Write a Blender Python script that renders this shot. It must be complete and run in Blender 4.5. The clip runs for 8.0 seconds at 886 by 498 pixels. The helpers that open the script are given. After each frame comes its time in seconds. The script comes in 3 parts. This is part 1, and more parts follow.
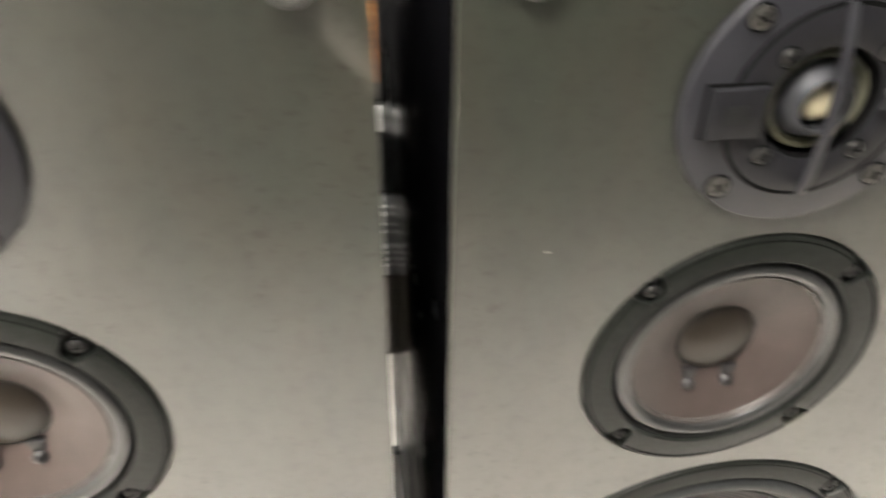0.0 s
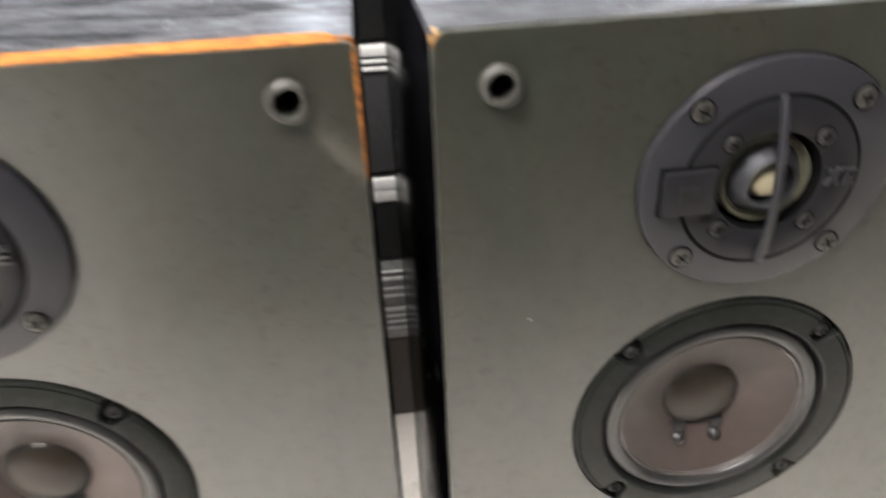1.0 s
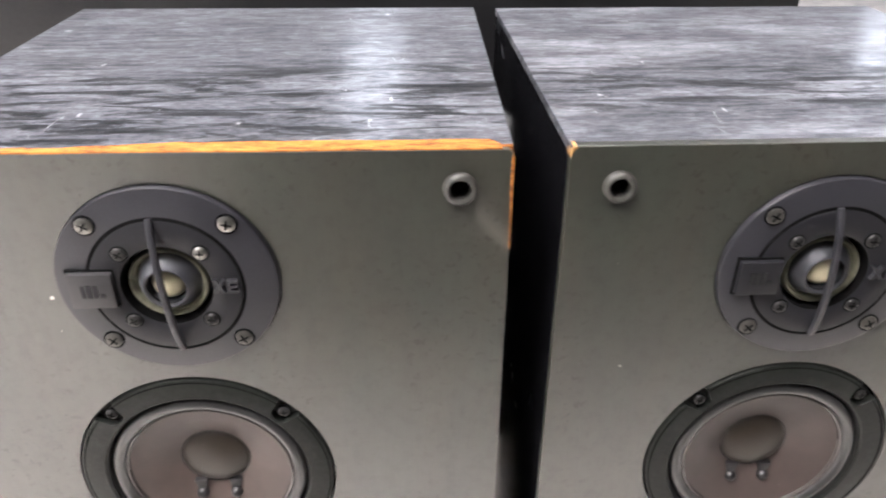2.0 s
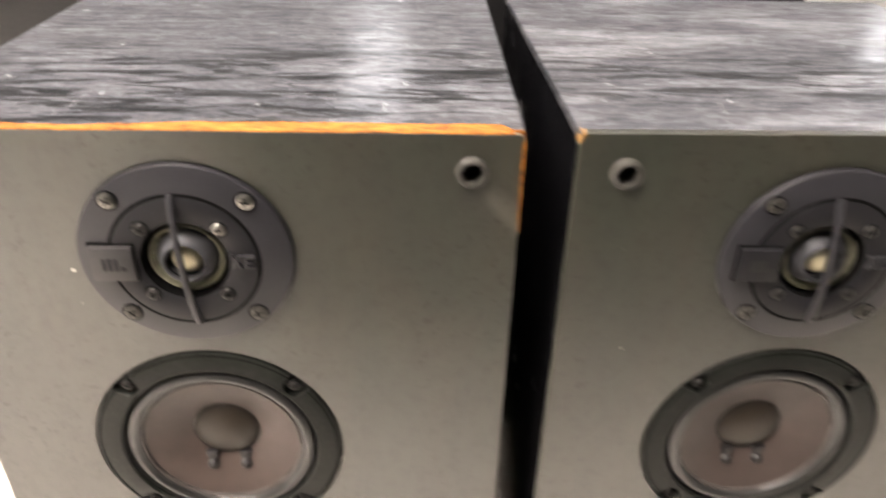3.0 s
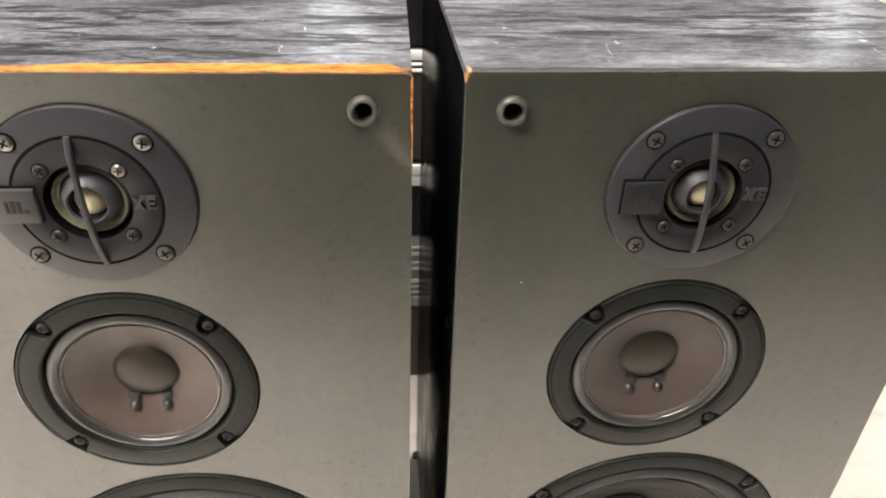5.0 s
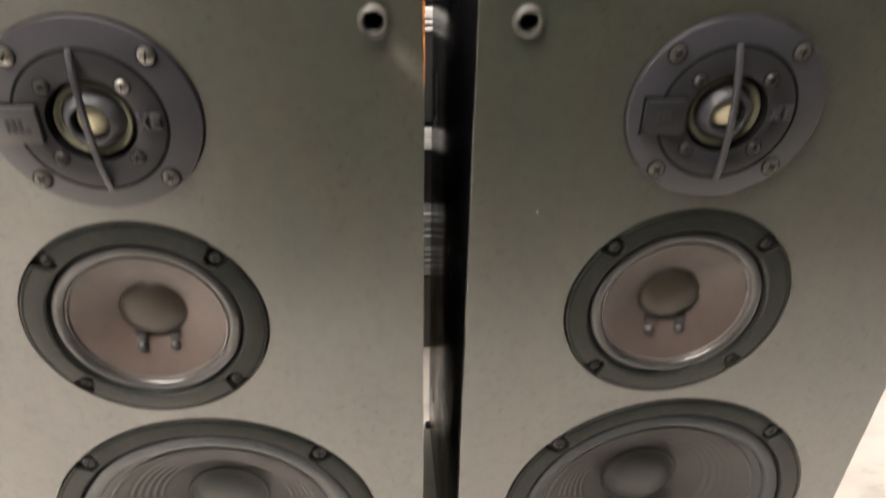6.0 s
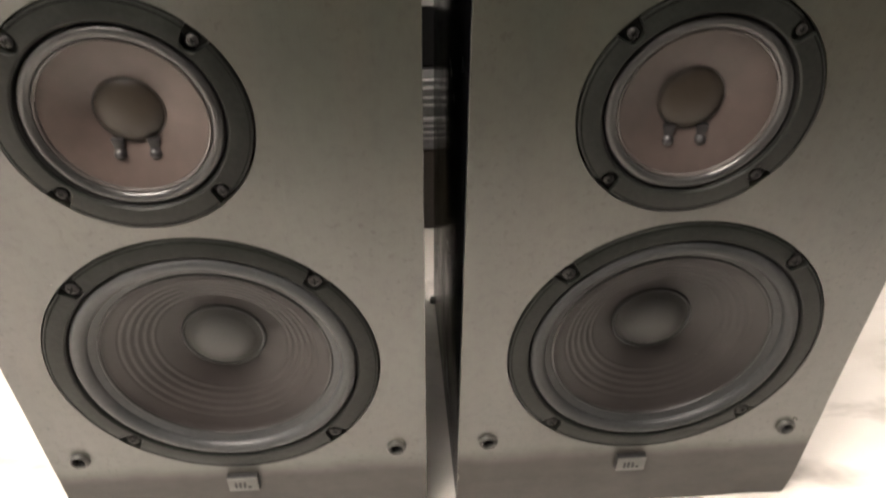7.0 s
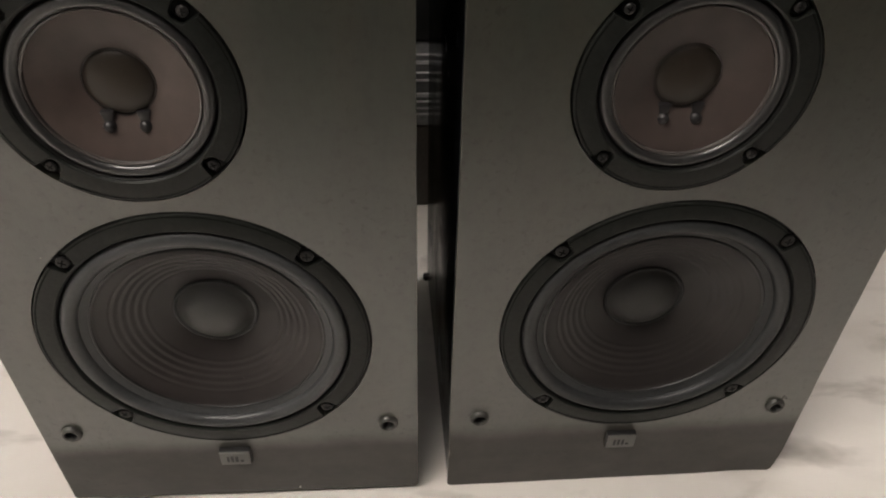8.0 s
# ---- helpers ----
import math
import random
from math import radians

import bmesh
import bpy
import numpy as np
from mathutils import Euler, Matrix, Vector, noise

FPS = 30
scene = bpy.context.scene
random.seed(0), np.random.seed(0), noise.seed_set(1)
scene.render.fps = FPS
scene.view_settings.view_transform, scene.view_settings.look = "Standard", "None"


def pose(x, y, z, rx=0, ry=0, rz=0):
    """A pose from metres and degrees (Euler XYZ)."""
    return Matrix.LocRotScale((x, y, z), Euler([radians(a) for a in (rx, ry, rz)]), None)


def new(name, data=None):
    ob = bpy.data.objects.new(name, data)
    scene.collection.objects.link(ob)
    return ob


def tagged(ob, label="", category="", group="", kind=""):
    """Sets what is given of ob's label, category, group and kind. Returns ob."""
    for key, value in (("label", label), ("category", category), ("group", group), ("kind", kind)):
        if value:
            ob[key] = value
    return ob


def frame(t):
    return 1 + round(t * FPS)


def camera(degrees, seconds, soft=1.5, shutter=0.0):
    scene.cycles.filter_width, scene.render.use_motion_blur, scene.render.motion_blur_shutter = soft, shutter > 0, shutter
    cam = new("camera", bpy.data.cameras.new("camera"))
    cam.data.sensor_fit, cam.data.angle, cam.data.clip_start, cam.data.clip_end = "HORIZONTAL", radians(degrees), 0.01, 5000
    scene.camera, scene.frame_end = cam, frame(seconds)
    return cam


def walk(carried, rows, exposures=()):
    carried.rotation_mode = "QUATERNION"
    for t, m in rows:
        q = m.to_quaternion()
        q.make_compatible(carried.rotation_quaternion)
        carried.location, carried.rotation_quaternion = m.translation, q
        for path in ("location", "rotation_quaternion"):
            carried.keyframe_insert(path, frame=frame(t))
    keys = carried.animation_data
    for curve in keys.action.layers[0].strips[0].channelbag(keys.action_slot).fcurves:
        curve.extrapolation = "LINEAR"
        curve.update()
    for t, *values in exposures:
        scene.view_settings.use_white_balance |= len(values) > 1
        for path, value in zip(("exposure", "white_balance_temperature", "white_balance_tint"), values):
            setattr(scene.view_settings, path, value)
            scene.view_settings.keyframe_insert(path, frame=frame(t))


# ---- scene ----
cam = camera(61.74, 8.0, soft=2.0, shutter=0.7)
# t, eye x y z, yaw, pitch, roll
ROWS = [
    (0, -0.0101, -0.1986, 0.5747, -8.90, -36.72, 0.80),
    (0.0333, -0.0062, -0.1991, 0.5743, -9.01, -36.76, 0.67),
    (0.1, 0.0020, -0.2004, 0.5735, -9.24, -36.86, 0.41),
    (0.2, 0.0130, -0.2020, 0.5723, -9.55, -36.98, 0.05),
    (0.5, 0.0179, -0.2089, 0.5732, -10.16, -36.15, -1.02),
    (0.8, 0.0162, -0.2160, 0.5856, -7.48, -33.76, -2.01),
    (1, 0.0032, -0.2222, 0.5976, -5.68, -32.43, -2.40),
    (1.2, -0.0108, -0.2374, 0.6133, -5.01, -31.52, -1.85),
    (1.5, -0.0210, -0.2675, 0.6435, -3.75, -30.56, -0.91),
    (1.7, -0.0281, -0.2758, 0.6473, -3.08, -30.24, -0.37),
    (2.8, -0.0528, -0.2754, 0.6474, -1.29, -30.86, 1.10),
    (3, -0.0438, -0.2858, 0.6498, -2.36, -31.17, 1.56),
    (3.5, -0.0159, -0.3035, 0.6492, -3.93, -32.18, 2.00),
    (4, -0.0095, -0.3051, 0.6458, -5.10, -32.86, 2.27),
    (5.5, -0.0130, -0.3117, 0.6443, -5.16, -33.39, 1.89),
    (6, -0.0133, -0.3178, 0.6084, -4.34, -33.44, 1.14),
    (6.2, -0.0114, -0.3213, 0.5887, -3.90, -33.77, 0.83),
    (6.5, -0.0088, -0.3238, 0.5653, -3.66, -35.26, 0.51),
    (6.8, -0.0104, -0.3311, 0.5383, -3.58, -37.04, 0.40),
    (7, -0.0095, -0.3333, 0.5319, -3.64, -38.23, 0.54),
    (7.5, -0.0086, -0.3341, 0.5280, -3.93, -40.04, 0.95),
    (8, -0.0079, -0.3320, 0.5310, -4.15, -40.03, 1.42),
]
EXPOSURES = [(0.0, 0.25, 6400, 8), (0.5, -0.06, 6400, 9), (1.0, -0.1, 6200, 10), (1.5, 0.0, 5800, 15), (1.9, 0.0, 5950, 15), (2.8, -0.05, 6900, 15),
             (5.5, -0.10, 6650, 11), (6.0, -0.09, 6680, 12), (6.5, -0.18, 6710, 12), (7.0, -0.35, 6750, 13), (7.5, -1.00, 6700, 13), (8.0, -1.59, 6550, 12)]
walk(cam, [(t, pose(x, y, z, 90 + pitch, 0, yaw) @ pose(0, 0, 0, 0, 0, roll)) for t, x, y, z, yaw, pitch, roll in ROWS], EXPOSURES)

# ---- light ----
world = bpy.data.worlds.new("world")
scene.world = world
world.use_nodes = True
world.node_tree.nodes["Background"].inputs[0].default_value = (0.5, 0.5, 0.5, 1)
world.node_tree.nodes["Background"].inputs[1].default_value = 0.05
LAMP_MAIN, LAMP_FILL, LAMP_FAR = 47.0, 30.0, 24.0
TINT_MAIN, TINT_FAR = (1.0, 0.93, 0.85), (0.90, 0.95, 1.0)

# ---- sizes of the loudspeaker (metres) ----
W, H, D = 0.2665, 0.5275, 0.252
LIFT, LIFT_WORN = 0.0055, 0.0045   # both boxes stand on small rubber pads
TW, TW_WORN = (0.1193, 0.4672), (0.1191, 0.4671)    # tweeter centres
TI, TI_WORN = (0.1187, 0.4660), (0.1195, 0.4662)    # the inner disc sits slightly off
MD, MD_WORN = (0.1186, 0.3485), (0.1193, 0.3485)    # midrange centres
WF, WF_WORN = (0.1326, 0.1722), (0.1349, 0.1721)    # woofer centres
TW_R, MD_R, WF_R = 0.0476, 0.0633, 0.1034
TW_TALL = 0.958             # the tweeter plate is wider than tall
SOCKETS = [(x, z) for x in (0.0217, 0.2449) for z in (0.0830, 0.5098)]


# ---- materials ----
def mat(name):
    m = bpy.data.materials.new(name)
    m.use_nodes = True
    nt = m.node_tree
    return m, nt, nt.nodes["Principled BSDF"]


def node(nt, kind, **values):
    n = nt.nodes.new(kind)
    for key, value in values.items():
        n.inputs[key].default_value = value
    return n


def coords(nt, scale=(1, 1, 1), rot=(0, 0, 0), shift=(0, 0, 0)):
    tc = nt.nodes.new("ShaderNodeTexCoord")
    mp = nt.nodes.new("ShaderNodeMapping")
    mp.inputs["Scale"].default_value = scale
    mp.inputs["Rotation"].default_value = rot
    mp.inputs["Location"].default_value = shift
    nt.links.new(tc.outputs["Object"], mp.inputs["Vector"])
    return mp.outputs["Vector"]


def noise_tex(nt, vec, scale, detail=4.0, rough=0.55, dist=0.0):
    n = node(nt, "ShaderNodeTexNoise", Scale=scale, Detail=detail, Roughness=rough, Distortion=dist)
    nt.links.new(vec, n.inputs["Vector"])
    return n.outputs["Fac"]


def ramp(nt, fac, stops):
    r = nt.nodes.new("ShaderNodeValToRGB")
    els = r.color_ramp.elements
    while len(els) < len(stops):
        els.new(0.5)
    for e, (pos, col) in zip(els, stops):
        e.position = pos
        e.color = (*col, 1) if len(col) == 3 else col
    nt.links.new(fac, r.inputs["Fac"])
    return r.outputs["Color"]


def mix(nt, fac, a, b, blend="MIX"):
    n = nt.nodes.new("ShaderNodeMix")
    n.data_type, n.blend_type = "RGBA", blend
    for sock, v in ((n.inputs[0], fac), (n.inputs[6], a), (n.inputs[7], b)):
        if isinstance(v, (int, float)):
            sock.default_value = v
        elif isinstance(v, tuple):
            sock.default_value = (*v, 1)
        else:
            nt.links.new(v, sock)
    return n.outputs[2]


def bump(nt, bsdf, height, strength, distance):
    b = node(nt, "ShaderNodeBump", Strength=strength, Distance=distance)
    nt.links.new(height, b.inputs["Height"])
    nt.links.new(b.outputs["Normal"], bsdf.inputs["Normal"])


def simple(name, col, rough, metal=0.0, var=0.15, scale=300.0, bumps=0.0, spec=0.5, coat=0.0):
    """A plain surface with fine mottling at two scales."""
    m, nt, b = mat(name)
    v = coords(nt)
    n1, n2 = noise_tex(nt, v, scale), noise_tex(nt, v, scale * 0.08)
    lo, hi = tuple(c * (1 - var) for c in col), tuple(min(1, c * (1 + var)) for c in col)
    c1 = ramp(nt, n1, [(0.3, lo), (0.7, hi)])
    c2 = ramp(nt, n2, [(0.35, (1 - var,) * 3), (0.65, (1,) * 3)])
    nt.links.new(mix(nt, 1.0, c1, c2, "MULTIPLY"), b.inputs["Base Color"])
    r = ramp(nt, n2, [(0.3, (max(0, rough - 0.07),) * 3), (0.7, (min(1, rough + 0.07),) * 3)])
    nt.links.new(r, b.inputs["Roughness"])
    b.inputs["Metallic"].default_value = metal
    b.inputs["Specular IOR Level"].default_value = spec
    b.inputs["Coat Weight"].default_value = coat
    if bumps:
        bump(nt, b, n1, bumps, 0.0005)
    return m


def emitter(name, col, strength):
    m, nt, b = mat(name)
    b.inputs["Emission Color"].default_value = (*col, 1)
    b.inputs["Emission Strength"].default_value = strength
    return m


def baffle_material(name, scuffed):
    """Satin grey-olive vinyl with fine upright brushing, smudges and a dark reflection painted along the foot."""
    m, nt, b = mat(name)
    off = (3.7, 0, 1.9) if scuffed else (0, 0, 0)
    v = coords(nt, shift=off)
    up = coords(nt, (1, 1, 0.05), shift=off)
    grain = noise_tex(nt, up, 900, 3)
    fine = noise_tex(nt, v, 700, 3)
    smudge = noise_tex(nt, coords(nt, (1, 1, 0.55), shift=off), 13, 6, 0.62)
    base = ramp(nt, smudge, [(0.3, (0.0236, 0.0262, 0.0196)), (0.7, (0.0386, 0.0408, 0.0310))])
    base = mix(nt, 0.12, base, ramp(nt, grain, [(0.3, (0.75,) * 3), (0.7, (1.0,) * 3)]), "MULTIPLY")
    streak = noise_tex(nt, coords(nt, (1, 1, 0.10), shift=off), 150, 4, 0.6)
    base = mix(nt, 0.1, base, ramp(nt, streak, [(0.35, (0.62,) * 3), (0.62, (1.0,) * 3)]), "MULTIPLY")
    mott = noise_tex(nt, v, 130, 4, 0.6)
    base = mix(nt, 0.12, base, ramp(nt, mott, [(0.33, (0.35,) * 3), (0.48, (1.0,) * 3)]), "MULTIPLY")
    cloud = noise_tex(nt, coords(nt, (1, 1, 0.6), shift=off), 42, 5, 0.65)
    base = mix(nt, 0.5, base, ramp(nt, cloud, [(0.36, (0.72,) * 3), (0.58, (1.08,) * 3)]), "MULTIPLY")
    marks = ramp(nt, noise_tex(nt, coords(nt, (1, 1, 0.5), shift=off), 85, 7, 0.78, 0.4), [(0.36, (0.55,) * 3), (0.47, (1,) * 3)])
    patch = ramp(nt, noise_tex(nt, v, 10, 3), [(0.42, (0.05,) * 3), (0.62, (0.9,) * 3)])
    base = mix(nt, patch, base, mix(nt, 1.0, base, marks, "MULTIPLY"))
    tint = noise_tex(nt, coords(nt, (1, 1, 0.4), shift=off), 24, 5, 0.65, 0.5)
    base = mix(nt, 0.8, base, ramp(nt, tint, [(0.40, (0.90, 0.97, 0.92)), (0.60, (1.08, 0.97, 0.88))]), "MULTIPLY")
    where = ramp(nt, noise_tex(nt, coords(nt, (1, 1, 0.7), shift=off), 16, 4, 0.6), [(0.44, (0.12,) * 3), (0.58, (1.0,) * 3)])
    pits = noise_tex(nt, v, 240, 3, 0.55, 0.3)
    hollow = mix(nt, 1.0, ramp(nt, pits, [(0.34, (1.0,) * 3), (0.43, (0,) * 3)]), where, "MULTIPLY")
    base = mix(nt, hollow, base, mix(nt, 1.0, base, (0.72, 0.68, 0.62), "MULTIPLY"))
    vor = node(nt, "ShaderNodeTexVoronoi", Scale=34.0)
    nt.links.new(v, vor.inputs["Vector"])
    speck = ramp(nt, vor.outputs["Distance"], [(0.008, (0.8,) * 3), (0.012, (0,) * 3)])
    base = mix(nt, speck, base, (0.55, 0.53, 0.48))
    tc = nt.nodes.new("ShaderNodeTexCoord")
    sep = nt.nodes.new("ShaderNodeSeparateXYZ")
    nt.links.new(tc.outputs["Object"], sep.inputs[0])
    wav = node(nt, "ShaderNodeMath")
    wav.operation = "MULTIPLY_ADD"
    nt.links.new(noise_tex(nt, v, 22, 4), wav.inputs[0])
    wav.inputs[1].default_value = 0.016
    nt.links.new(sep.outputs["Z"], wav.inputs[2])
    # A dark reflection along the foot is put into colour and gloss, mottled brown.
    foot_reflection = ramp(nt, wav.outputs[0], [(0.064, (0.85,) * 3), (0.080, (0,) * 3)])
    foot_tones = ramp(nt, noise_tex(nt, coords(nt, (0.6, 1, 1), shift=off), 45, 6, 0.7), [(0.36, (0.019, 0.0158, 0.0135)), (0.66, (0.040, 0.034, 0.029))])
    base = mix(nt, foot_reflection, base, foot_tones)
    if scuffed:
        run = node(nt, "ShaderNodeMath")
        run.operation = "MULTIPLY_ADD"
        nt.links.new(sep.outputs["X"], run.inputs[0])
        run.inputs[1].default_value = 1.18
        nt.links.new(sep.outputs["Z"], run.inputs[2])
        sub = node(nt, "ShaderNodeMath")
        sub.operation = "MULTIPLY_ADD"
        nt.links.new(run.outputs[0], sub.inputs[0])
        sub.inputs[1].default_value, sub.inputs[2].default_value = 20.0, -15.66
        band = ramp(nt, sub.outputs[0], [(0.12, (0,) * 3), (0.26, (0.36,) * 3), (0.5, (0,) * 3)])
        side = ramp(nt, sep.outputs["X"], [(0.246, (0,) * 3), (0.254, (1,) * 3)])
        base = mix(nt, mix(nt, 1.0, band, side, "MULTIPLY"), base, (0.20, 0.19, 0.165))
    nt.links.new(base, b.inputs["Base Color"])
    satin = ramp(nt, smudge, [(0.3, (0.40,) * 3), (0.7, (0.27,) * 3)])
    nt.links.new(mix(nt, foot_reflection, satin, (0.55,) * 3), b.inputs["Roughness"])
    nt.links.new(mix(nt, foot_reflection, (1.0,) * 3, (0.45,) * 3), b.inputs["Specular IOR Level"])
    sheen = mix(nt, 1.0, ramp(nt, mott, [(0.30, (0.66,) * 3), (0.54, (0.85,) * 3)]), ramp(nt, grain, [(0.3, (0.9,) * 3), (0.7, (1.0,) * 3)]), "MULTIPLY")
    sheen = mix(nt, hollow, sheen, (0.46,) * 3)
    nt.links.new(mix(nt, foot_reflection, sheen, (0.06,) * 3), b.inputs["Coat Weight"])
    nt.links.new(ramp(nt, fine, [(0.3, (0.28,) * 3), (0.7, (0.36,) * 3)]), b.inputs["Coat Roughness"])
    b.inputs["Coat IOR"].default_value = 1.6
    bump(nt, b, mix(nt, hollow, ramp(nt, fine, [(0.2, (0.85,) * 3), (0.8, (1.0,) * 3)]), (0.2,) * 3), 0.14, 0.0008)
    return m


def veneer_material(name, shift, bands, abraded):
    """Black-stained ash under a worn satin lacquer: fine open pores and dark streaks across the width, rubbed patches, dust and scratches."""
    m, nt, b = mat(name)
    v = coords(nt, shift=shift)
    pores = noise_tex(nt, coords(nt, (0.13, 1, 1), shift=shift), 800, 4, 0.7)
    grain = noise_tex(nt, coords(nt, (0.16, 1, 1), shift=shift), 300, 6, 0.75, 0.6)
    streak = noise_tex(nt, coords(nt, (0.15, 1, 1), shift=shift), 100, 12, 0.72, 0.9)
    broad = noise_tex(nt, coords(nt, (0.35, 1, 1), shift=shift), 30, 4, 0.6, 0.4)
    film = noise_tex(nt, coords(nt, (0.6, 1, 1), shift=shift), 90, 8, 0.8, 0.3)
    sep = nt.nodes.new("ShaderNodeSeparateXYZ")
    nt.links.new(coords(nt), sep.inputs[0])
    zone = node(nt, "ShaderNodeMath")
    zone.operation = "MULTIPLY_ADD"
    nt.links.new(noise_tex(nt, v, 14, 3), zone.inputs[0])
    zone.inputs[1].default_value = 0.05
    nt.links.new(sep.outputs["Y"], zone.inputs[2])
    dark = ramp(nt, streak, [(0.455, (0.95,) * 3), (0.51, (0,) * 3)])
    dark = mix(nt, 1.0, dark, ramp(nt, zone.outputs[0], bands), "MULTIPLY")
    fine = ramp(nt, pores, [(0.36, (0.35,) * 3), (0.50, (0.85,) * 3), (0.64, (1.15,) * 3)])
    fine = mix(nt, 1.0, fine, ramp(nt, noise_tex(nt, coords(nt, (0.5, 1, 1), shift=shift), 520, 4, 0.7), [(0.35, (0.55,) * 3), (0.62, (1.15,) * 3)]), "MULTIPLY")
    base = ramp(nt, film, [(0.32, (0.045, 0.048, 0.058)), (0.52, (0.115, 0.121, 0.142)), (0.70, (0.220, 0.230, 0.260))])
    base = mix(nt, ramp(nt, broad, [(0.46, (0,) * 3), (0.62, (abraded,) * 3)]), base, (0.31, 0.32, 0.355))
    base = mix(nt, 0.75, base, fine, "MULTIPLY")
    base = mix(nt, 0.4, base, ramp(nt, grain, [(0.40, (0.40,) * 3), (0.56, (1.05,) * 3)]), "MULTIPLY")
    base = mix(nt, dark, base, (0.007, 0.0078, 0.0095))
    vor = node(nt, "ShaderNodeTexVoronoi", Scale=26.0)
    nt.links.new(v, vor.inputs["Vector"])
    blot = ramp(nt, vor.outputs["Distance"], [(0.020, (0.8,) * 3), (0.075, (0,) * 3)])
    base = mix(nt, mix(nt, 1.0, blot, ramp(nt, film, [(0.50, (0,) * 3), (0.58, (1,) * 3)]), "MULTIPLY"), base, (0.5, 0.51, 0.54))
    scr = noise_tex(nt, coords(nt, (1, 0.25, 1), (0, 0, 0.5)), 150, 2, 0.5, 2.5)
    base = mix(nt, ramp(nt, scr, [(0.72, (0,) * 3), (0.78, (0.5,) * 3)]), base, (0.6, 0.6, 0.62))
    nt.links.new(base, b.inputs["Base Color"])
    nt.links.new(ramp(nt, grain, [(0.38, (0.72,) * 3), (0.6, (0.48,) * 3)]), b.inputs["Roughness"])
    b.inputs["Specular IOR Level"].default_value = 0.22
    lacquer = mix(nt, 1.0, ramp(nt, film, [(0.34, (0.40,) * 3), (0.66, (0.72,) * 3)]), ramp(nt, pores, [(0.36, (0.5,) * 3), (0.54, (1.0,) * 3)]), "MULTIPLY")
    nt.links.new(mix(nt, dark, lacquer, (0.10,) * 3), b.inputs["Coat Weight"])
    nt.links.new(ramp(nt, broad, [(0.4, (0.15,) * 3), (0.65, (0.24,) * 3)]), b.inputs["Coat Roughness"])
    bump(nt, b, grain, 0.06, 0.0005)
    return m


def raw_wood_material():
    m, nt, b = mat("raw_chipboard_edge")
    v = coords(nt, (0.22, 1, 1.6))
    n = noise_tex(nt, v, 300, 7, 0.8)
    nt.links.new(ramp(nt, n, [(0.38, (0.07, 0.022, 0.006)), (0.46, (0.34, 0.115, 0.014)), (0.57, (0.52, 0.205, 0.030)), (0.74, (0.64, 0.33, 0.09))]), b.inputs["Base Color"])
    b.inputs["Roughness"].default_value = 0.75
    bump(nt, b, n, 0.5, 0.001)
    return m


def marble_material():
    m, nt, b = mat("cream_marble")
    v = coords(nt)
    info = nt.nodes.new("ShaderNodeObjectInfo")
    off = node(nt, "ShaderNodeVectorMath")
    off.operation = "MULTIPLY_ADD"
    geo = nt.nodes.new("ShaderNodeNewGeometry")
    comb = nt.nodes.new("ShaderNodeCombineXYZ")
    nt.links.new(info.outputs["Random"], comb.inputs[0])
    nt.links.new(info.outputs["Random"], comb.inputs[1])
    nt.links.new(comb.outputs[0], off.inputs[0])
    off.inputs[1].default_value = (13.3, 6.1, 0)
    nt.links.new(geo.outputs["Position"], off.inputs[2])
    p = off.outputs[0]
    cloud = noise_tex(nt, p, 5, 5, 0.6, 0.8)
    flat = nt.nodes.new("ShaderNodeMapping")
    flat.inputs["Scale"].default_value = (0.45, 1, 1)
    flat.inputs["Rotation"].default_value = (0, 0, 0.15)
    nt.links.new(p, flat.inputs["Vector"])
    vein = noise_tex(nt, flat.outputs["Vector"], 9, 4, 0.55, 0.7)
    spots = noise_tex(nt, flat.outputs["Vector"], 19, 4, 0.5, 0.5)
    base = ramp(nt, cloud, [(0.3, (0.70, 0.66, 0.615)), (0.7, (0.77, 0.74, 0.70))])
    base = mix(nt, ramp(nt, vein, [(0.56, (0,) * 3), (0.74, (0.35,) * 3)]), base, (0.40, 0.35, 0.31))
    base = mix(nt, ramp(nt, spots, [(0.56, (0,) * 3), (0.74, (0.75,) * 3)]), base, (0.24, 0.215, 0.19))
    nt.links.new(base, b.inputs["Base Color"])
    nt.links.new(ramp(nt, cloud, [(0.3, (0.16,) * 3), (0.7, (0.28,) * 3)]), b.inputs["Roughness"])
    return m


def cone_material(name, col, rough, coat, spec=0.4):
    """Moulded polymer cone, slightly streaked out from the centre."""
    m, nt, b = mat(name)
    v = coords(nt)
    n1, n2 = noise_tex(nt, v, 60, 4), noise_tex(nt, v, 600, 2)
    lo, hi = tuple(c * 0.85 for c in col), tuple(c * 1.15 for c in col)
    base = ramp(nt, n1, [(0.3, lo), (0.7, hi)])
    dust = ramp(nt, n2, [(0.73, (0,) * 3), (0.80, (0.25,) * 3)])
    nt.links.new(mix(nt, dust, base, (0.35, 0.33, 0.31)), b.inputs["Base Color"])
    b.inputs["Roughness"].default_value = rough
    b.inputs["Specular IOR Level"].default_value = spec
    b.inputs["Coat Weight"].default_value = coat
    b.inputs["Coat Roughness"].default_value = 0.25
    return m


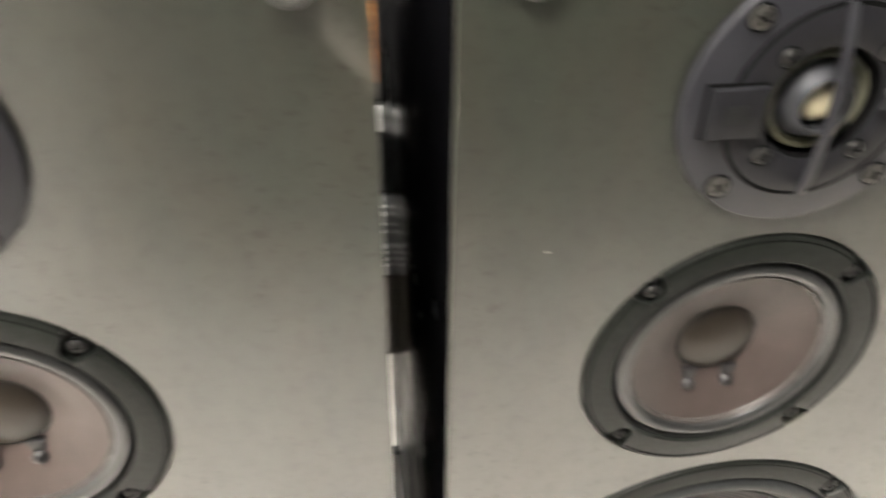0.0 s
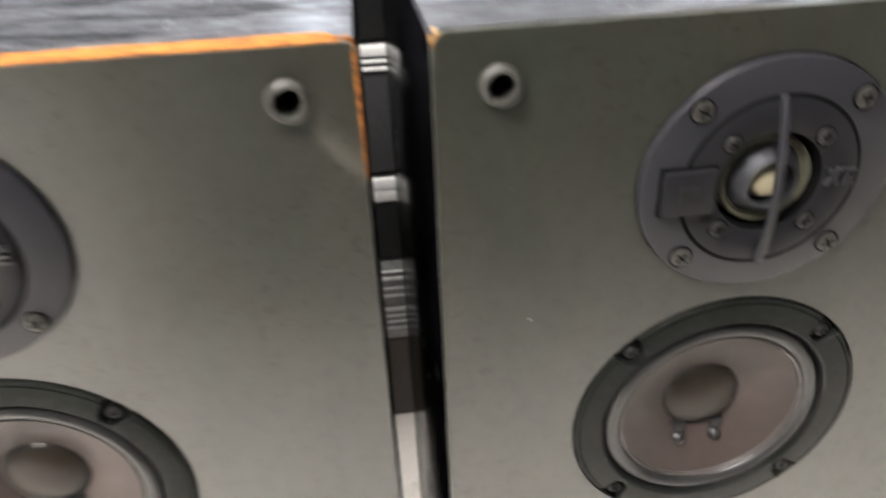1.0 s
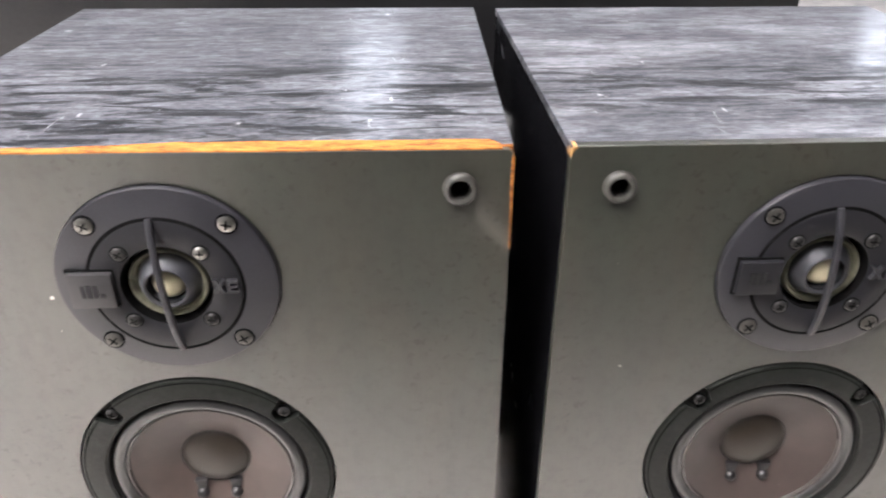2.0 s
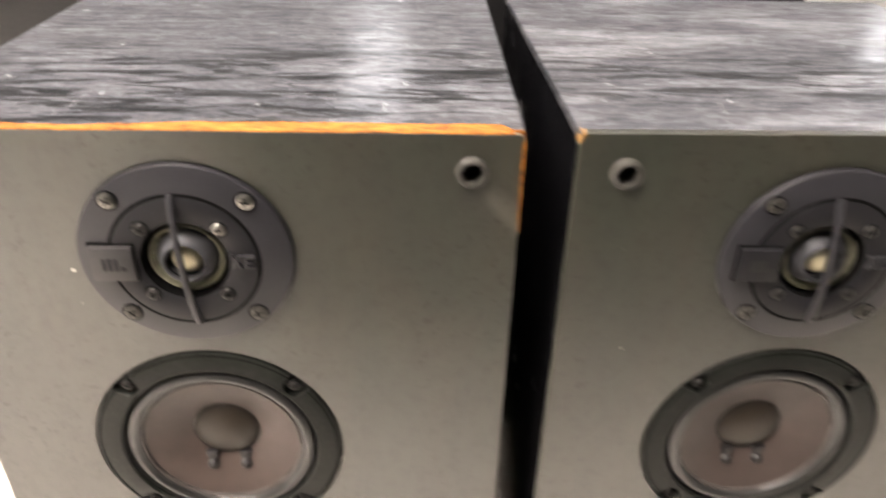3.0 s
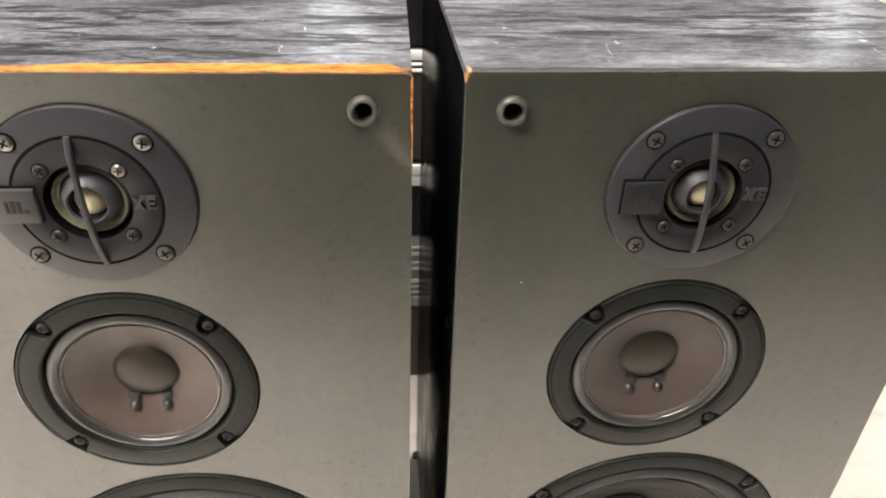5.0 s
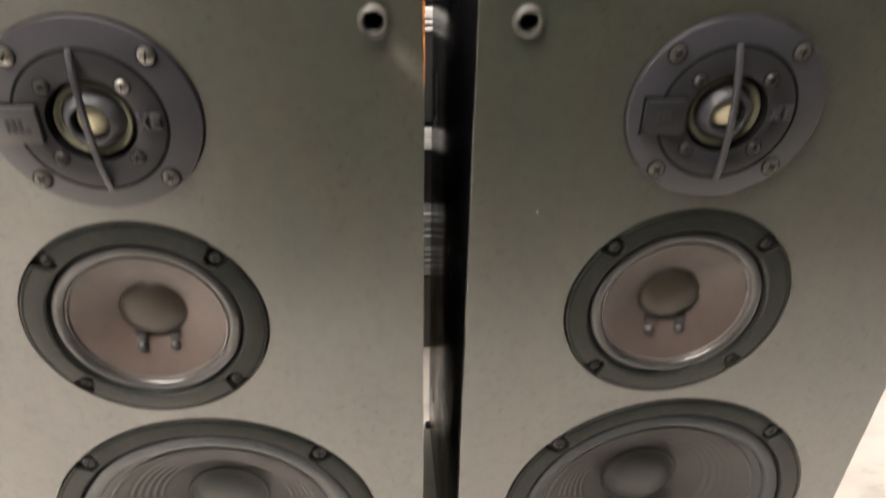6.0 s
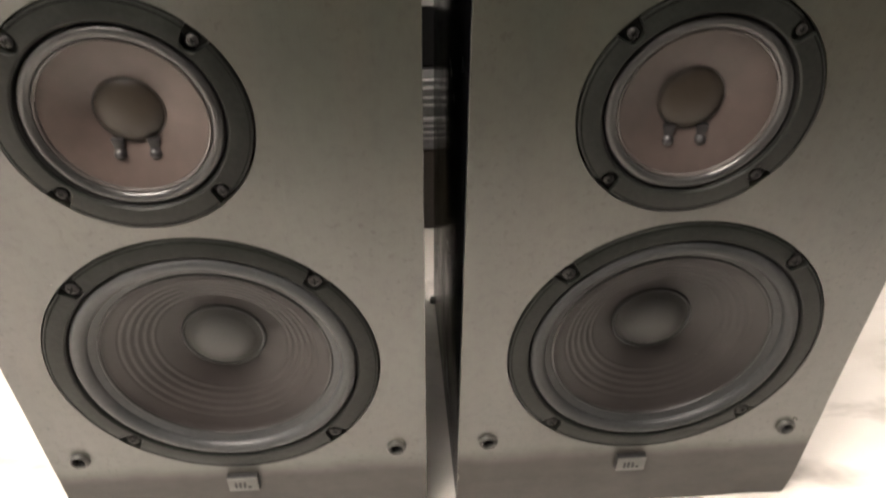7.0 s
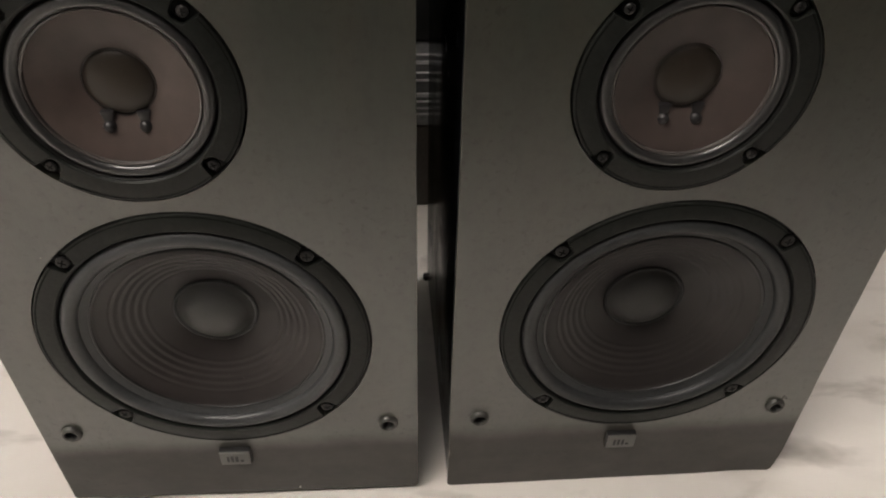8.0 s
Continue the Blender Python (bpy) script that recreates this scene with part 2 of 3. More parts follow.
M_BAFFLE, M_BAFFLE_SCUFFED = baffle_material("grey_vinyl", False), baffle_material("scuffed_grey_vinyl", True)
M_VENEER = veneer_material("banded_black_ash_veneer", (0, 0, 0), [(0.115, (1.0,) * 3), (0.17, (0.45,) * 3)], 0.22)
M_VENEER_PALE = veneer_material("dusty_black_ash_veneer", (2.3, 1.7, 0), [(0.055, (0.10,) * 3), (0.08, (0.9,) * 3), (0.125, (0.9,) * 3), (0.16, (0.30,) * 3)], 0.7)
M_RAW = raw_wood_material()
M_RAWPALE = simple("pale_raw_wood", (0.44, 0.25, 0.09), 0.75, var=0.3, scale=400)
M_MARBLE = marble_material()
M_SIDE = simple("black_ash_side", (0.005, 0.005, 0.006), 0.22, var=0.08, scale=200, spec=0.022)
M_PLATE = simple("slate_grey_plastic", (0.0245, 0.0245, 0.0295), 0.40, var=0.10, scale=900, bumps=0.05, spec=0.55)
M_DISC = simple("dark_slate_plastic", (0.0135, 0.0135, 0.0162), 0.45, var=0.10, scale=900, bumps=0.05, spec=0.32)
M_FRAME = simple("dark_green_grey_frame", (0.0125, 0.0142, 0.0122), 0.42, var=0.35, scale=380, bumps=0.25, spec=0.26)
M_BLACK = simple("black_plastic", (0.012, 0.012, 0.012), 0.45, var=0.2)
# Near-black for gaps, bores and slots: the shade in them put into colour.
M_VOID = simple("hollow_shade_black", (0.004, 0.004, 0.004), 0.9, var=0.1, spec=0.1)
M_RUBBER = simple("grey_rubber", (0.043, 0.0455, 0.0468), 0.40, var=0.15, scale=300)
M_CLEAR = simple("glossy_grey_surround", (0.027, 0.027, 0.0268), 0.36, var=0.25, scale=300, coat=0.55)
M_GLOSS = simple("clear_glossy_ring", (0.07, 0.062, 0.058), 0.14, var=0.1, coat=0.6)
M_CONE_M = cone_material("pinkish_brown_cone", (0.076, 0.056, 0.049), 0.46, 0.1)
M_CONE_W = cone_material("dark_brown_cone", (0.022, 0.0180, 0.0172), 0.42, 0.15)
# Right box's darker copies: part own tone, part its weaker light in the colour.
M_CONE_M_DIM = cone_material("dimmed_brown_cone", (0.062, 0.047, 0.042), 0.48, 0.1)
M_CONE_W_DIM = cone_material("dimmed_dark_cone", (0.0165, 0.0138, 0.0132), 0.44, 0.12)
M_CAP_M = cone_material("brown_cap", (0.030, 0.0235, 0.0175), 0.44, 0.35, 0.18)
# Right woofer's surround: grey rubber with the weaker light put into its colour.
M_RUBBER_DIM = simple("dimmed_grey_rubber", (0.030, 0.0318, 0.0326), 0.43, var=0.15, scale=300, spec=0.35)
M_LEAD = simple("dark_glue", (0.018, 0.017, 0.018), 0.40, var=0.2, coat=0.1)
M_CAP_W = simple("charcoal_felt_cap", (0.060, 0.060, 0.057), 0.50, var=0.1, scale=900, bumps=0.1)
# Right woofer's cap: the same felt, its dimmer light put into the colour.
M_CAP_W_DIM = simple("dimmed_felt_cap", (0.044, 0.0435, 0.041), 0.52, var=0.1, scale=900, bumps=0.1, spec=0.35)
M_STEEL = simple("zinc_screw", (0.30, 0.295, 0.275), 0.33, metal=1.0, var=0.12)
M_DARKSCREW = simple("black_screw", (0.040, 0.039, 0.038), 0.36, metal=0.6, var=0.2)
M_GREYSCREW = simple("dull_screw", (0.105, 0.101, 0.092), 0.36, metal=0.7, var=0.15)
M_ALU = simple("grey_metal_ring", (0.060, 0.062, 0.070), 0.44, metal=0.4, var=0.08)
# Right tweeter's rings: metal and glue colours darkened for the dimmer light there.
M_ALU_DIM = simple("dimmed_metal_ring", (0.036, 0.037, 0.042), 0.48, metal=0.3, var=0.08, spec=0.3)
M_GLUE_DIM = simple("dimmed_yellowed_ring", (0.135, 0.133, 0.092), 0.36, var=0.25, scale=200, coat=0.3)
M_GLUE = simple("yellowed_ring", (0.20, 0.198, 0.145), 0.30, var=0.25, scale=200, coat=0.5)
# Cream tone: the warm reflection in the metal dome, put into its colour.
M_DOME = simple("warm_reflection_dome", (0.56, 0.51, 0.35), 0.32, metal=0.3, var=0.08)
M_BADGE = simple("grey_badge_face", (0.11, 0.108, 0.10), 0.40, var=0.10, scale=800)
M_TAG = simple("grey_name_plate", (0.040, 0.039, 0.041), 0.36, var=0.08)
M_EMBOSS = simple("raised_grey_letters", (0.030, 0.030, 0.034), 0.35, var=0.08)
M_CUP = simple("grey_socket", (0.046, 0.045, 0.040), 0.36, var=0.1)
M_BLACKGEAR = simple("black_painted_metal", (0.014, 0.014, 0.015), 0.35, var=0.2)
M_DARKPANEL = simple("dark_grey_panel", (0.036, 0.036, 0.038), 0.4, var=0.2, scale=200)
M_SILVER = simple("brushed_silver_panel", (0.80, 0.80, 0.79), 0.35, metal=0.1, var=0.1)
M_GREYPANEL = simple("silver_grey_panel", (0.30, 0.30, 0.30), 0.4, metal=0.2, var=0.2, scale=200)
M_STAND = simple("dark_brown_board", (0.055, 0.045, 0.036), 0.5, var=0.25)
M_WALL = simple("off_white_paint", (0.80, 0.81, 0.82), 0.7, var=0.04, scale=60)
M_DARKWALL = simple("dark_grey_paint", (0.060, 0.059, 0.056), 0.7, var=0.08, scale=60)
M_CEIL = simple("white_ceiling_paint", (0.80, 0.80, 0.80), 0.8, var=0.03, scale=60)
M_CHIP = simple("pale_worn_edge", (0.30, 0.28, 0.25), 0.6)
M_FLECK = simple("white_paint_fleck", (0.7, 0.68, 0.63), 0.6)
M_GROUT = simple("grey_grout", (0.62, 0.59, 0.55), 0.8)
M_LAMPFRAME = simple("white_lamp_frame", (0.8, 0.8, 0.8), 0.4, var=0.03)
M_LIT_MAIN = emitter("lit_diffuser", TINT_MAIN, LAMP_MAIN)
M_LIT_FILL = emitter("lit_fill_diffuser", TINT_MAIN, LAMP_FILL)
M_LIT_FAR_DIM = emitter("lit_far_dim_diffuser", TINT_FAR, LAMP_FAR * 0.34)
M_LIT_FAR = emitter("lit_far_diffuser", TINT_FAR, LAMP_FAR * 0.45)


# ---- mesh helpers ----
def part(name, bm, material, parent=None, label="", smooth=True):
    bmesh.ops.recalc_face_normals(bm, faces=bm.faces)
    me = bpy.data.meshes.new(name)
    bm.to_mesh(me)
    bm.free()
    me.materials.append(material)
    if smooth:
        for p in me.polygons:
            p.use_smooth = True
        me.set_sharp_from_angle(angle=radians(35))
    ob = new(name, me)
    ob.parent = parent
    if label:
        ob["label"] = label
    return ob


def empty(name, m):
    ob = new(name)
    ob.empty_display_size = 0.05
    ob.matrix_world = m
    return ob


def box(x0, x1, y0, y1, z0, z1, bevel=0.0, seg=2):
    bm = bmesh.new()
    bmesh.ops.create_cube(bm, size=1, matrix=Matrix.Translation(((x0 + x1) / 2, (y0 + y1) / 2, (z0 + z1) / 2)) @ Matrix.Diagonal((x1 - x0, y1 - y0, z1 - z0, 1)))
    if bevel:
        bmesh.ops.bevel(bm, geom=bm.edges[:], offset=bevel, segments=seg, affect="EDGES", profile=0.5)
    return bm


def wedge(x0, x1, y0, y1, z0, z1):
    """A splinter: full width at the top, running out to nothing below."""
    bm = box(x0, x1, y0, y1, z0, z1)
    bmesh.ops.subdivide_edges(bm, edges=[e for e in bm.edges if abs(e.verts[0].co.z - e.verts[1].co.z) > 0.01], cuts=9)
    for v in bm.verts:
        if v.co.x < (x0 + x1) / 2:
            q = (v.co.z - z0) / (z1 - z0)
            v.co.x = x1 - (x1 - x0) * min(1, 0.25 + q) * (0.85 + 0.3 * noise.noise((0, 0, v.co.z * 120)))
    return bm


def plate_shape(outline, y0, y1):
    """A flat shape cut out along an outline in x, z and given depth."""
    bm = bmesh.new()
    a = [bm.verts.new((x, y0, z)) for x, z in outline]
    b = [bm.verts.new((x, y1, z)) for x, z in outline]
    for k in range(len(a)):
        n = (k + 1) % len(a)
        bm.faces.new((a[k], a[n], b[n], b[k]))
    edges = [bm.edges.get((a[k], a[k - 1])) for k in range(len(a))]
    bmesh.ops.triangle_fill(bm, edges=edges, use_beauty=True)
    return bm


def merge(*bms):
    """Several pieces of one mesh."""
    out = bmesh.new()
    for b in bms:
        me = bpy.data.meshes.new("tmp")
        b.to_mesh(me)
        b.free()
        out.from_mesh(me)
        bpy.data.meshes.remove(me)
    return out


def lathe(profile, c, seg=96, bm=None, tall=1.0):
    """Turns (radius, y) points about the axis through (c[0], c[1]) in x, z; tall: height over width."""
    bm = bm or bmesh.new()
    rings = []
    for r, y in profile:
        if r <= 1e-6:
            rings.append([bm.verts.new((c[0], y, c[1]))])
        else:
            rings.append([bm.verts.new((c[0] + r * math.cos(2 * math.pi * k / seg), y, c[1] + tall * r * math.sin(2 * math.pi * k / seg))) for k in range(seg)])
    for a, b in zip(rings, rings[1:]):
        for k in range(seg):
            n = (k + 1) % seg
            if len(a) == 1 and len(b) == 1:
                continue
            if len(a) == 1:
                bm.faces.new((a[0], b[n], b[k]))
            elif len(b) == 1:
                bm.faces.new((a[k], a[n], b[0]))
            else:
                bm.faces.new((a[k], a[n], b[n], b[k]))
    return bm


def rounded(x0, x1, z0, z1, r, step=0.008):
    """Outline of a rectangle with round corners, with points along its sides."""
    pts = []
    for cx, cz, a0 in ((x1 - r, z1 - r, 0), (x0 + r, z1 - r, 90), (x0 + r, z0 + r, 180), (x1 - r, z0 + r, 270)):
        for k in range(5):
            a = radians(a0 + 90 * k / 4)
            pts.append((cx + r * math.cos(a), cz + r * math.sin(a)))
    out = []
    for a, b in zip(pts, pts[1:] + pts[:1]):
        n = max(1, int(math.dist(a, b) / step))
        out += [(a[0] + (b[0] - a[0]) * k / n, a[1] + (b[1] - a[1]) * k / n) for k in range(n)]
    return out


def slab(loops, holes, hole_depth):
    """A panel: loops is a list of (outline, y) from front to back; round holes (cx, cz, r, height ratio) go in from the front."""
    bm = bmesh.new()
    rings = [[bm.verts.new((x, y, z)) for x, z in pts] for pts, y in loops]
    for a, b in zip(rings, rings[1:]):
        for k in range(len(a)):
            n = (k + 1) % len(a)
            bm.faces.new((a[k], a[n], b[n], b[k]))
    edges = [bm.edges.get((rings[0][k], rings[0][k - 1])) for k in range(len(rings[0]))]
    back = [bm.edges.get((rings[-1][k], rings[-1][k - 1])) for k in range(len(rings[-1]))]
    for cx, cz, r, tall in holes:
        f = [bm.verts.new((cx + r * math.cos(2 * math.pi * k / 96), loops[0][1], cz + tall * r * math.sin(2 * math.pi * k / 96))) for k in range(96)]
        g = [bm.verts.new((v.co.x, hole_depth, v.co.z)) for v in f]
        for k in range(96):
            n = (k + 1) % 96
            bm.faces.new((f[k], f[n], g[n], g[k]))
            edges.append(bm.edges.get((f[k], f[n])))
            back.append(bm.edges.get((g[k], g[n])))
    bmesh.ops.triangle_fill(bm, edges=edges, use_beauty=True, use_dissolve=False)
    bmesh.ops.triangle_fill(bm, edges=back, use_beauty=True, use_dissolve=False)
    return bm


def screw(c, y, r, parent, material, name="screw", turn=20.0):
    """A pan-head cross screw: domed head, the shade of its cross slot and recess laid on in black."""
    bm = lathe([(r, y + 0.0015), (r, y - 0.0003), (r * 0.95, y - 0.0009), (r * 0.80, y - 0.0013), (r * 0.50, y - 0.0016), (0, y - 0.0017)], c, 24)
    a = radians(turn)
    bars = []
    for k in range(2):
        b = box(-r * 0.60, r * 0.60, y - 0.0018 - 0.00004 * k, y - 0.0007, -r * 0.11, r * 0.11)
        bmesh.ops.transform(b, matrix=Matrix.Translation((c[0], 0, c[1])) @ Matrix.Rotation(a + k * math.pi / 2, 4, "Y"), verts=b.verts)
        for f in b.faces:
            f.material_index = 1
        bars.append(b)
    # Flat black ring in place of the shade in the screw's recess.
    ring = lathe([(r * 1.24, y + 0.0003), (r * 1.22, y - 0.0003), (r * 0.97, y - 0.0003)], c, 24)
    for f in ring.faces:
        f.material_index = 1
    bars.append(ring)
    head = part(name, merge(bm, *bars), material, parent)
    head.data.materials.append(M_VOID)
    return head


def corner_points(c, r, turn):
    return [(c[0] + r * math.cos(radians(a + turn)), c[1] + r * math.sin(radians(a + turn))) for a in (45, 135, 225, 315)]


# ---- the room ----
RX0, RX1, RY0, RY1, RZ = -2.9, 6.6, -1.9, 9.5, 2.6
TILE, TX, TY = 1.2, -0.47, -0.35


def wall(name, x0, x1, y0, y1, paint=None, label="plain off-white painted room wall", top=RZ):
    return tagged(part(name, box(x0, x1, y0, y1, 0, top), paint or M_WALL), label, "wall", kind="structure")


wall("wall_north", RX0 - 0.12, RX1 + 0.12, RY1, RY1 + 0.12)
# Closing wall out of view, its dark grey added to deepen the panels' reflections.
wall("wall_south", RX0 - 0.12, RX1 + 0.12, RY0 - 0.12, RY0, M_DARKWALL, "plain room wall out of view, dark grey to deepen reflections")
# Unseen screen behind the camera, added so the front panels reflect something dark.
wall("reflection_screen", -0.32, 0.78, -0.70, -0.53, M_DARKWALL, "low dark grey screen out of view, added to darken reflections", 1.25)
wall("wall_west", RX0 - 0.12, RX0, RY0, RY1)
wall("wall_east", RX1, RX1 + 0.12, RY0, RY1)
tagged(part("ceiling", box(RX0, RX1, RY0, RY1, RZ, RZ + 0.1), M_CEIL), "plain white painted ceiling", "ceiling", kind="structure")
floor = tagged(part("floor", box(RX0, RX1, RY0, RY1, -0.05, -0.003), M_GROUT), "cream marble tiled floor with grey-brown veins", "floor", kind="structure")


def ceiling_light(x, y, sx, sy, lit, turn=0):
    e = empty("ceiling_light", pose(x, y, RZ, 0, 0, turn))
    fr = merge(box(-sx / 2, sx / 2, -sy / 2, -sy / 2 + 0.03, -0.06, 0), box(-sx / 2, sx / 2, sy / 2 - 0.03, sy / 2, -0.06, 0),
               box(-sx / 2, -sx / 2 + 0.03, -sy / 2 + 0.03, sy / 2 - 0.03, -0.06, 0), box(sx / 2 - 0.03, sx / 2, -sy / 2 + 0.03, sy / 2 - 0.03, -0.06, 0))
    part("lamp_frame", fr, M_LAMPFRAME, e)
    part("diffuser", box(-sx / 2 + 0.031, sx / 2 - 0.031, -sy / 2 + 0.031, sy / 2 - 0.031, -0.045, -0.03), lit, e)
    return tagged(e, "white rectangular ceiling lamp out of view with a glowing diffuser", "lamp", "ceiling lamps")


ceiling_light(-1.16, -0.78, 2.1, 0.8, M_LIT_MAIN)
# Unseen second lamp, added to brighten the floor right of and between the boxes.
ceiling_light(0.45, 0.45, 1.2, 0.6, M_LIT_FILL)
ceiling_light(-0.42, 6.6, 0.58, 2.6, M_LIT_FAR_DIM)
ceiling_light(5.00, 7.6, 0.42, 2.7, M_LIT_FAR, -29)


# ---- loudspeaker ----
def driver_frame(c, r_out, r_in, screw_r, notch, turn, proud):
    """A cast ring with four screw pockets cut into its rim, a bevelled outer edge and an inner lip."""
    bm = bmesh.new()
    seg = 240
    rings = [[] for _ in range(7)]
    for k in range(seg):
        th = 2 * math.pi * k / seg
        ro = r_out
        for a in (45, 135, 225, 315):
            d = (th - radians(a + turn) + math.pi) % (2 * math.pi) - math.pi
            s2 = notch ** 2 - (screw_r * math.sin(d)) ** 2
            if abs(d) < 0.5 and s2 > 0:
                ro = min(ro, screw_r * math.cos(d) - math.sqrt(s2))
        ro = max(ro, r_in + 0.0022)
        prof = [(r_in, 0.006), (r_in, -proud + 0.001), (r_in + 0.001, -proud), (ro - 0.0009, -proud), (ro - 0.0002, -proud + 0.0004), (ro, -proud + 0.0012), (ro, 0.0035)]
        for ring, (r, y) in zip(rings, prof):
            ring.append(bm.verts.new((c[0] + r * math.cos(th), y, c[1] + r * math.sin(th))))
    for a, b in zip(rings, rings[1:]):
        for k in range(seg):
            n = (k + 1) % seg
            bm.faces.new((a[k], a[n], b[n], b[k]))
    lathe([(r_in, 0.0035), (r_out, 0.0035), (r_out, 0.006)], c, 96, bm)
    return bm


def rim_line(c, r, screw_r, notch, turn):
    """A fine black line for a groove's shade just inside the frame's edge, broken at the screw pockets."""
    bm = bmesh.new()
    reach = math.asin(min(1, notch * 1.08 / screw_r))
    for a in (45, 135, 225, 315):
        a0, a1 = radians(a + turn) + reach, radians(a + 90 + turn) - reach
        cut = []
        for k in range(37):
            th = a0 + (a1 - a0) * k / 36
            cut.append([bm.verts.new((c[0] + q * math.cos(th), y, c[1] + q * math.sin(th))) for q, y in ((r, -0.0008), (r, -0.00128), (r + 0.0007, -0.00128), (r + 0.0007, -0.0008))])
        for p, q in zip(cut, cut[1:]):
            for k in range(3):
                bm.faces.new((p[k], p[k + 1], q[k + 1], q[k]))
    return bm


def half_roll(r0, r1, lift, base, n=10):
    """Profile of a rubber surround rolled between two radii."""
    out = []
    for k in range(n + 1):
        a = math.pi * k / n
        out.append(((r0 + r1) / 2 - (r1 - r0) / 2 * math.cos(a), base - lift * math.sin(a)))
    return out


def tweeter(root, turn, bright):
    c, ci = (TW, TI) if bright else (TW_WORN, TI_WORN)
    face = lathe([(TW_R, 0.003), (TW_R, -0.0018), (TW_R - 0.0003, -0.0026), (TW_R - 0.0010, -0.0030), (0.0300, -0.0034), (0.0290, 0.0)], c, tall=TW_TALL)
    plate = part("tweeter", face, M_PLATE, root, "slate-grey tweeter face plate with a metal dome")
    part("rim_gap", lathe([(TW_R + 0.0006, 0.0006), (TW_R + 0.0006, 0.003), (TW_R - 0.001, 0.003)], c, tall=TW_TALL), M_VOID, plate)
    # groove, its shade drawn as a black ring, and inner disc
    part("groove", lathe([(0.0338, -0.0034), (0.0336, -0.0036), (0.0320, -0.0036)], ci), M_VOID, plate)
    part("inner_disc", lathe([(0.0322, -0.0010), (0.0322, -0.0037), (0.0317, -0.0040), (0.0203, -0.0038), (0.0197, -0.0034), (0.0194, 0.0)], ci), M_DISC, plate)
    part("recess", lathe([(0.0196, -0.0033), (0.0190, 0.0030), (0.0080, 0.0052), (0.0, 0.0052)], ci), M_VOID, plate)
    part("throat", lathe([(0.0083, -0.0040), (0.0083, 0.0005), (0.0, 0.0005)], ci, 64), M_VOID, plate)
    part("yellowed_ring", lathe([(0.0173, 0.005), (0.0172, 0.0008), (0.0168, -0.0008), (0.0163, -0.0012), (0.0159, -0.0008), (0.0152, 0.0012), (0.0147, 0.0010), (0.0142, 0.0014), (0.0136, 0.0036), (0.0134, 0.005)], ci), M_GLUE if bright else M_GLUE_DIM, plate, "yellowed glue ring")
    part("metal_ring", lathe([(0.0141, 0.005), (0.0139, 0.0026), (0.0133, 0.0004), (0.0118, -0.0022), (0.0102, -0.0047), (0.0095, -0.0054), (0.0089, -0.0055), (0.0085, -0.0048), (0.0083, -0.0030), (0.0082, 0.0015)], ci), M_ALU if bright else M_ALU_DIM, plate, "grey metal ring round the dome")
    part("dome", lathe([(0.0076, 0.0012), (0.0073, -0.0002), (0.0064, -0.0018), (0.0050, -0.0030), (0.0027, -0.0038), (0, -0.0040)], ci, 48), M_DOME, plate, "metal dome with a warm reflection put into its cream colour")
    # guard bar: a thin upright fin, arched over the dome
    bm = bmesh.new()
    n, hw = 24, 0.0013
    sec = []
    for k in range(n + 1):
        z = -0.0335 + 0.067 * k / n
        top = -0.0048 - 0.0060 * math.cos(z / 0.0335 * math.pi / 2) ** 0.7
        low = min(-0.0030, top + 0.0026)
        sec.append([bm.verts.new((ci[0] + s * w, y, ci[1] + z)) for s, w, y in ((-1, hw, low), (-1, hw, top + 0.0004), (-1, hw * 0.6, top), (1, hw * 0.6, top), (1, hw, top + 0.0004), (1, hw, low))])
    for a, b in zip(sec, sec[1:]):
        for k in range(6):
            bm.faces.new((a[k], a[(k + 1) % 6], b[(k + 1) % 6], b[k]))
    bm.faces.new(sec[0])
    bm.faces.new(sec[-1])
    bmesh.ops.transform(bm, matrix=Matrix.Translation((ci[0], 0, ci[1])) @ Matrix.Rotation(radians(-3), 4, "Y") @ Matrix.Translation((-ci[0], 0, -ci[1])), verts=bm.verts)
    part("guard_bar", bm, M_PLATE, plate)
    # name plate with plain bars, and the two raised letters
    x0, z0 = ci[0], ci[1]
    # Black sheet behind the name plate, standing in for shade in its gap.
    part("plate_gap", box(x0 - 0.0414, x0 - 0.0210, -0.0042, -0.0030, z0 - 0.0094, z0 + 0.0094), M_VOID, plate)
    part("name_plate", box(x0 - 0.0405, x0 - 0.0215, -0.0068, -0.0030, z0 - 0.0085, z0 + 0.0085, 0.0005), M_TAG if bright else M_DISC, plate)
    bars = [box(x0 - 0.0352 + dx, x0 - 0.0352 + dx + w, -0.0071, -0.0066, z0 - 0.0030, z0 - 0.0030 + h) for dx, w, h in ((0.0, 0.0016, 0.0060), (0.0024, 0.0020, 0.0062), (0.0052, 0.0018, 0.0060), (0.0079, 0.0022, 0.0018))]
    part("emblem", merge(*bars), M_DISC if bright else M_BLACK, plate, "plain dark emblem bars")
    lx, lz, h, y0, y1 = x0 + 0.0206, z0 - 0.0022, 0.0064, -0.0062, -0.0034
    w, q, cx, cz = 0.0056, 0.0009, lx + 0.0024, lz + h / 2
    cross = [(-w / 2, -h / 2), (-w / 2 + 2 * q, -h / 2), (0, -q), (w / 2 - 2 * q, -h / 2), (w / 2, -h / 2), (q, 0),
             (w / 2, h / 2), (w / 2 - 2 * q, h / 2), (0, q), (-w / 2 + 2 * q, h / 2), (-w / 2, h / 2), (-q, 0)]
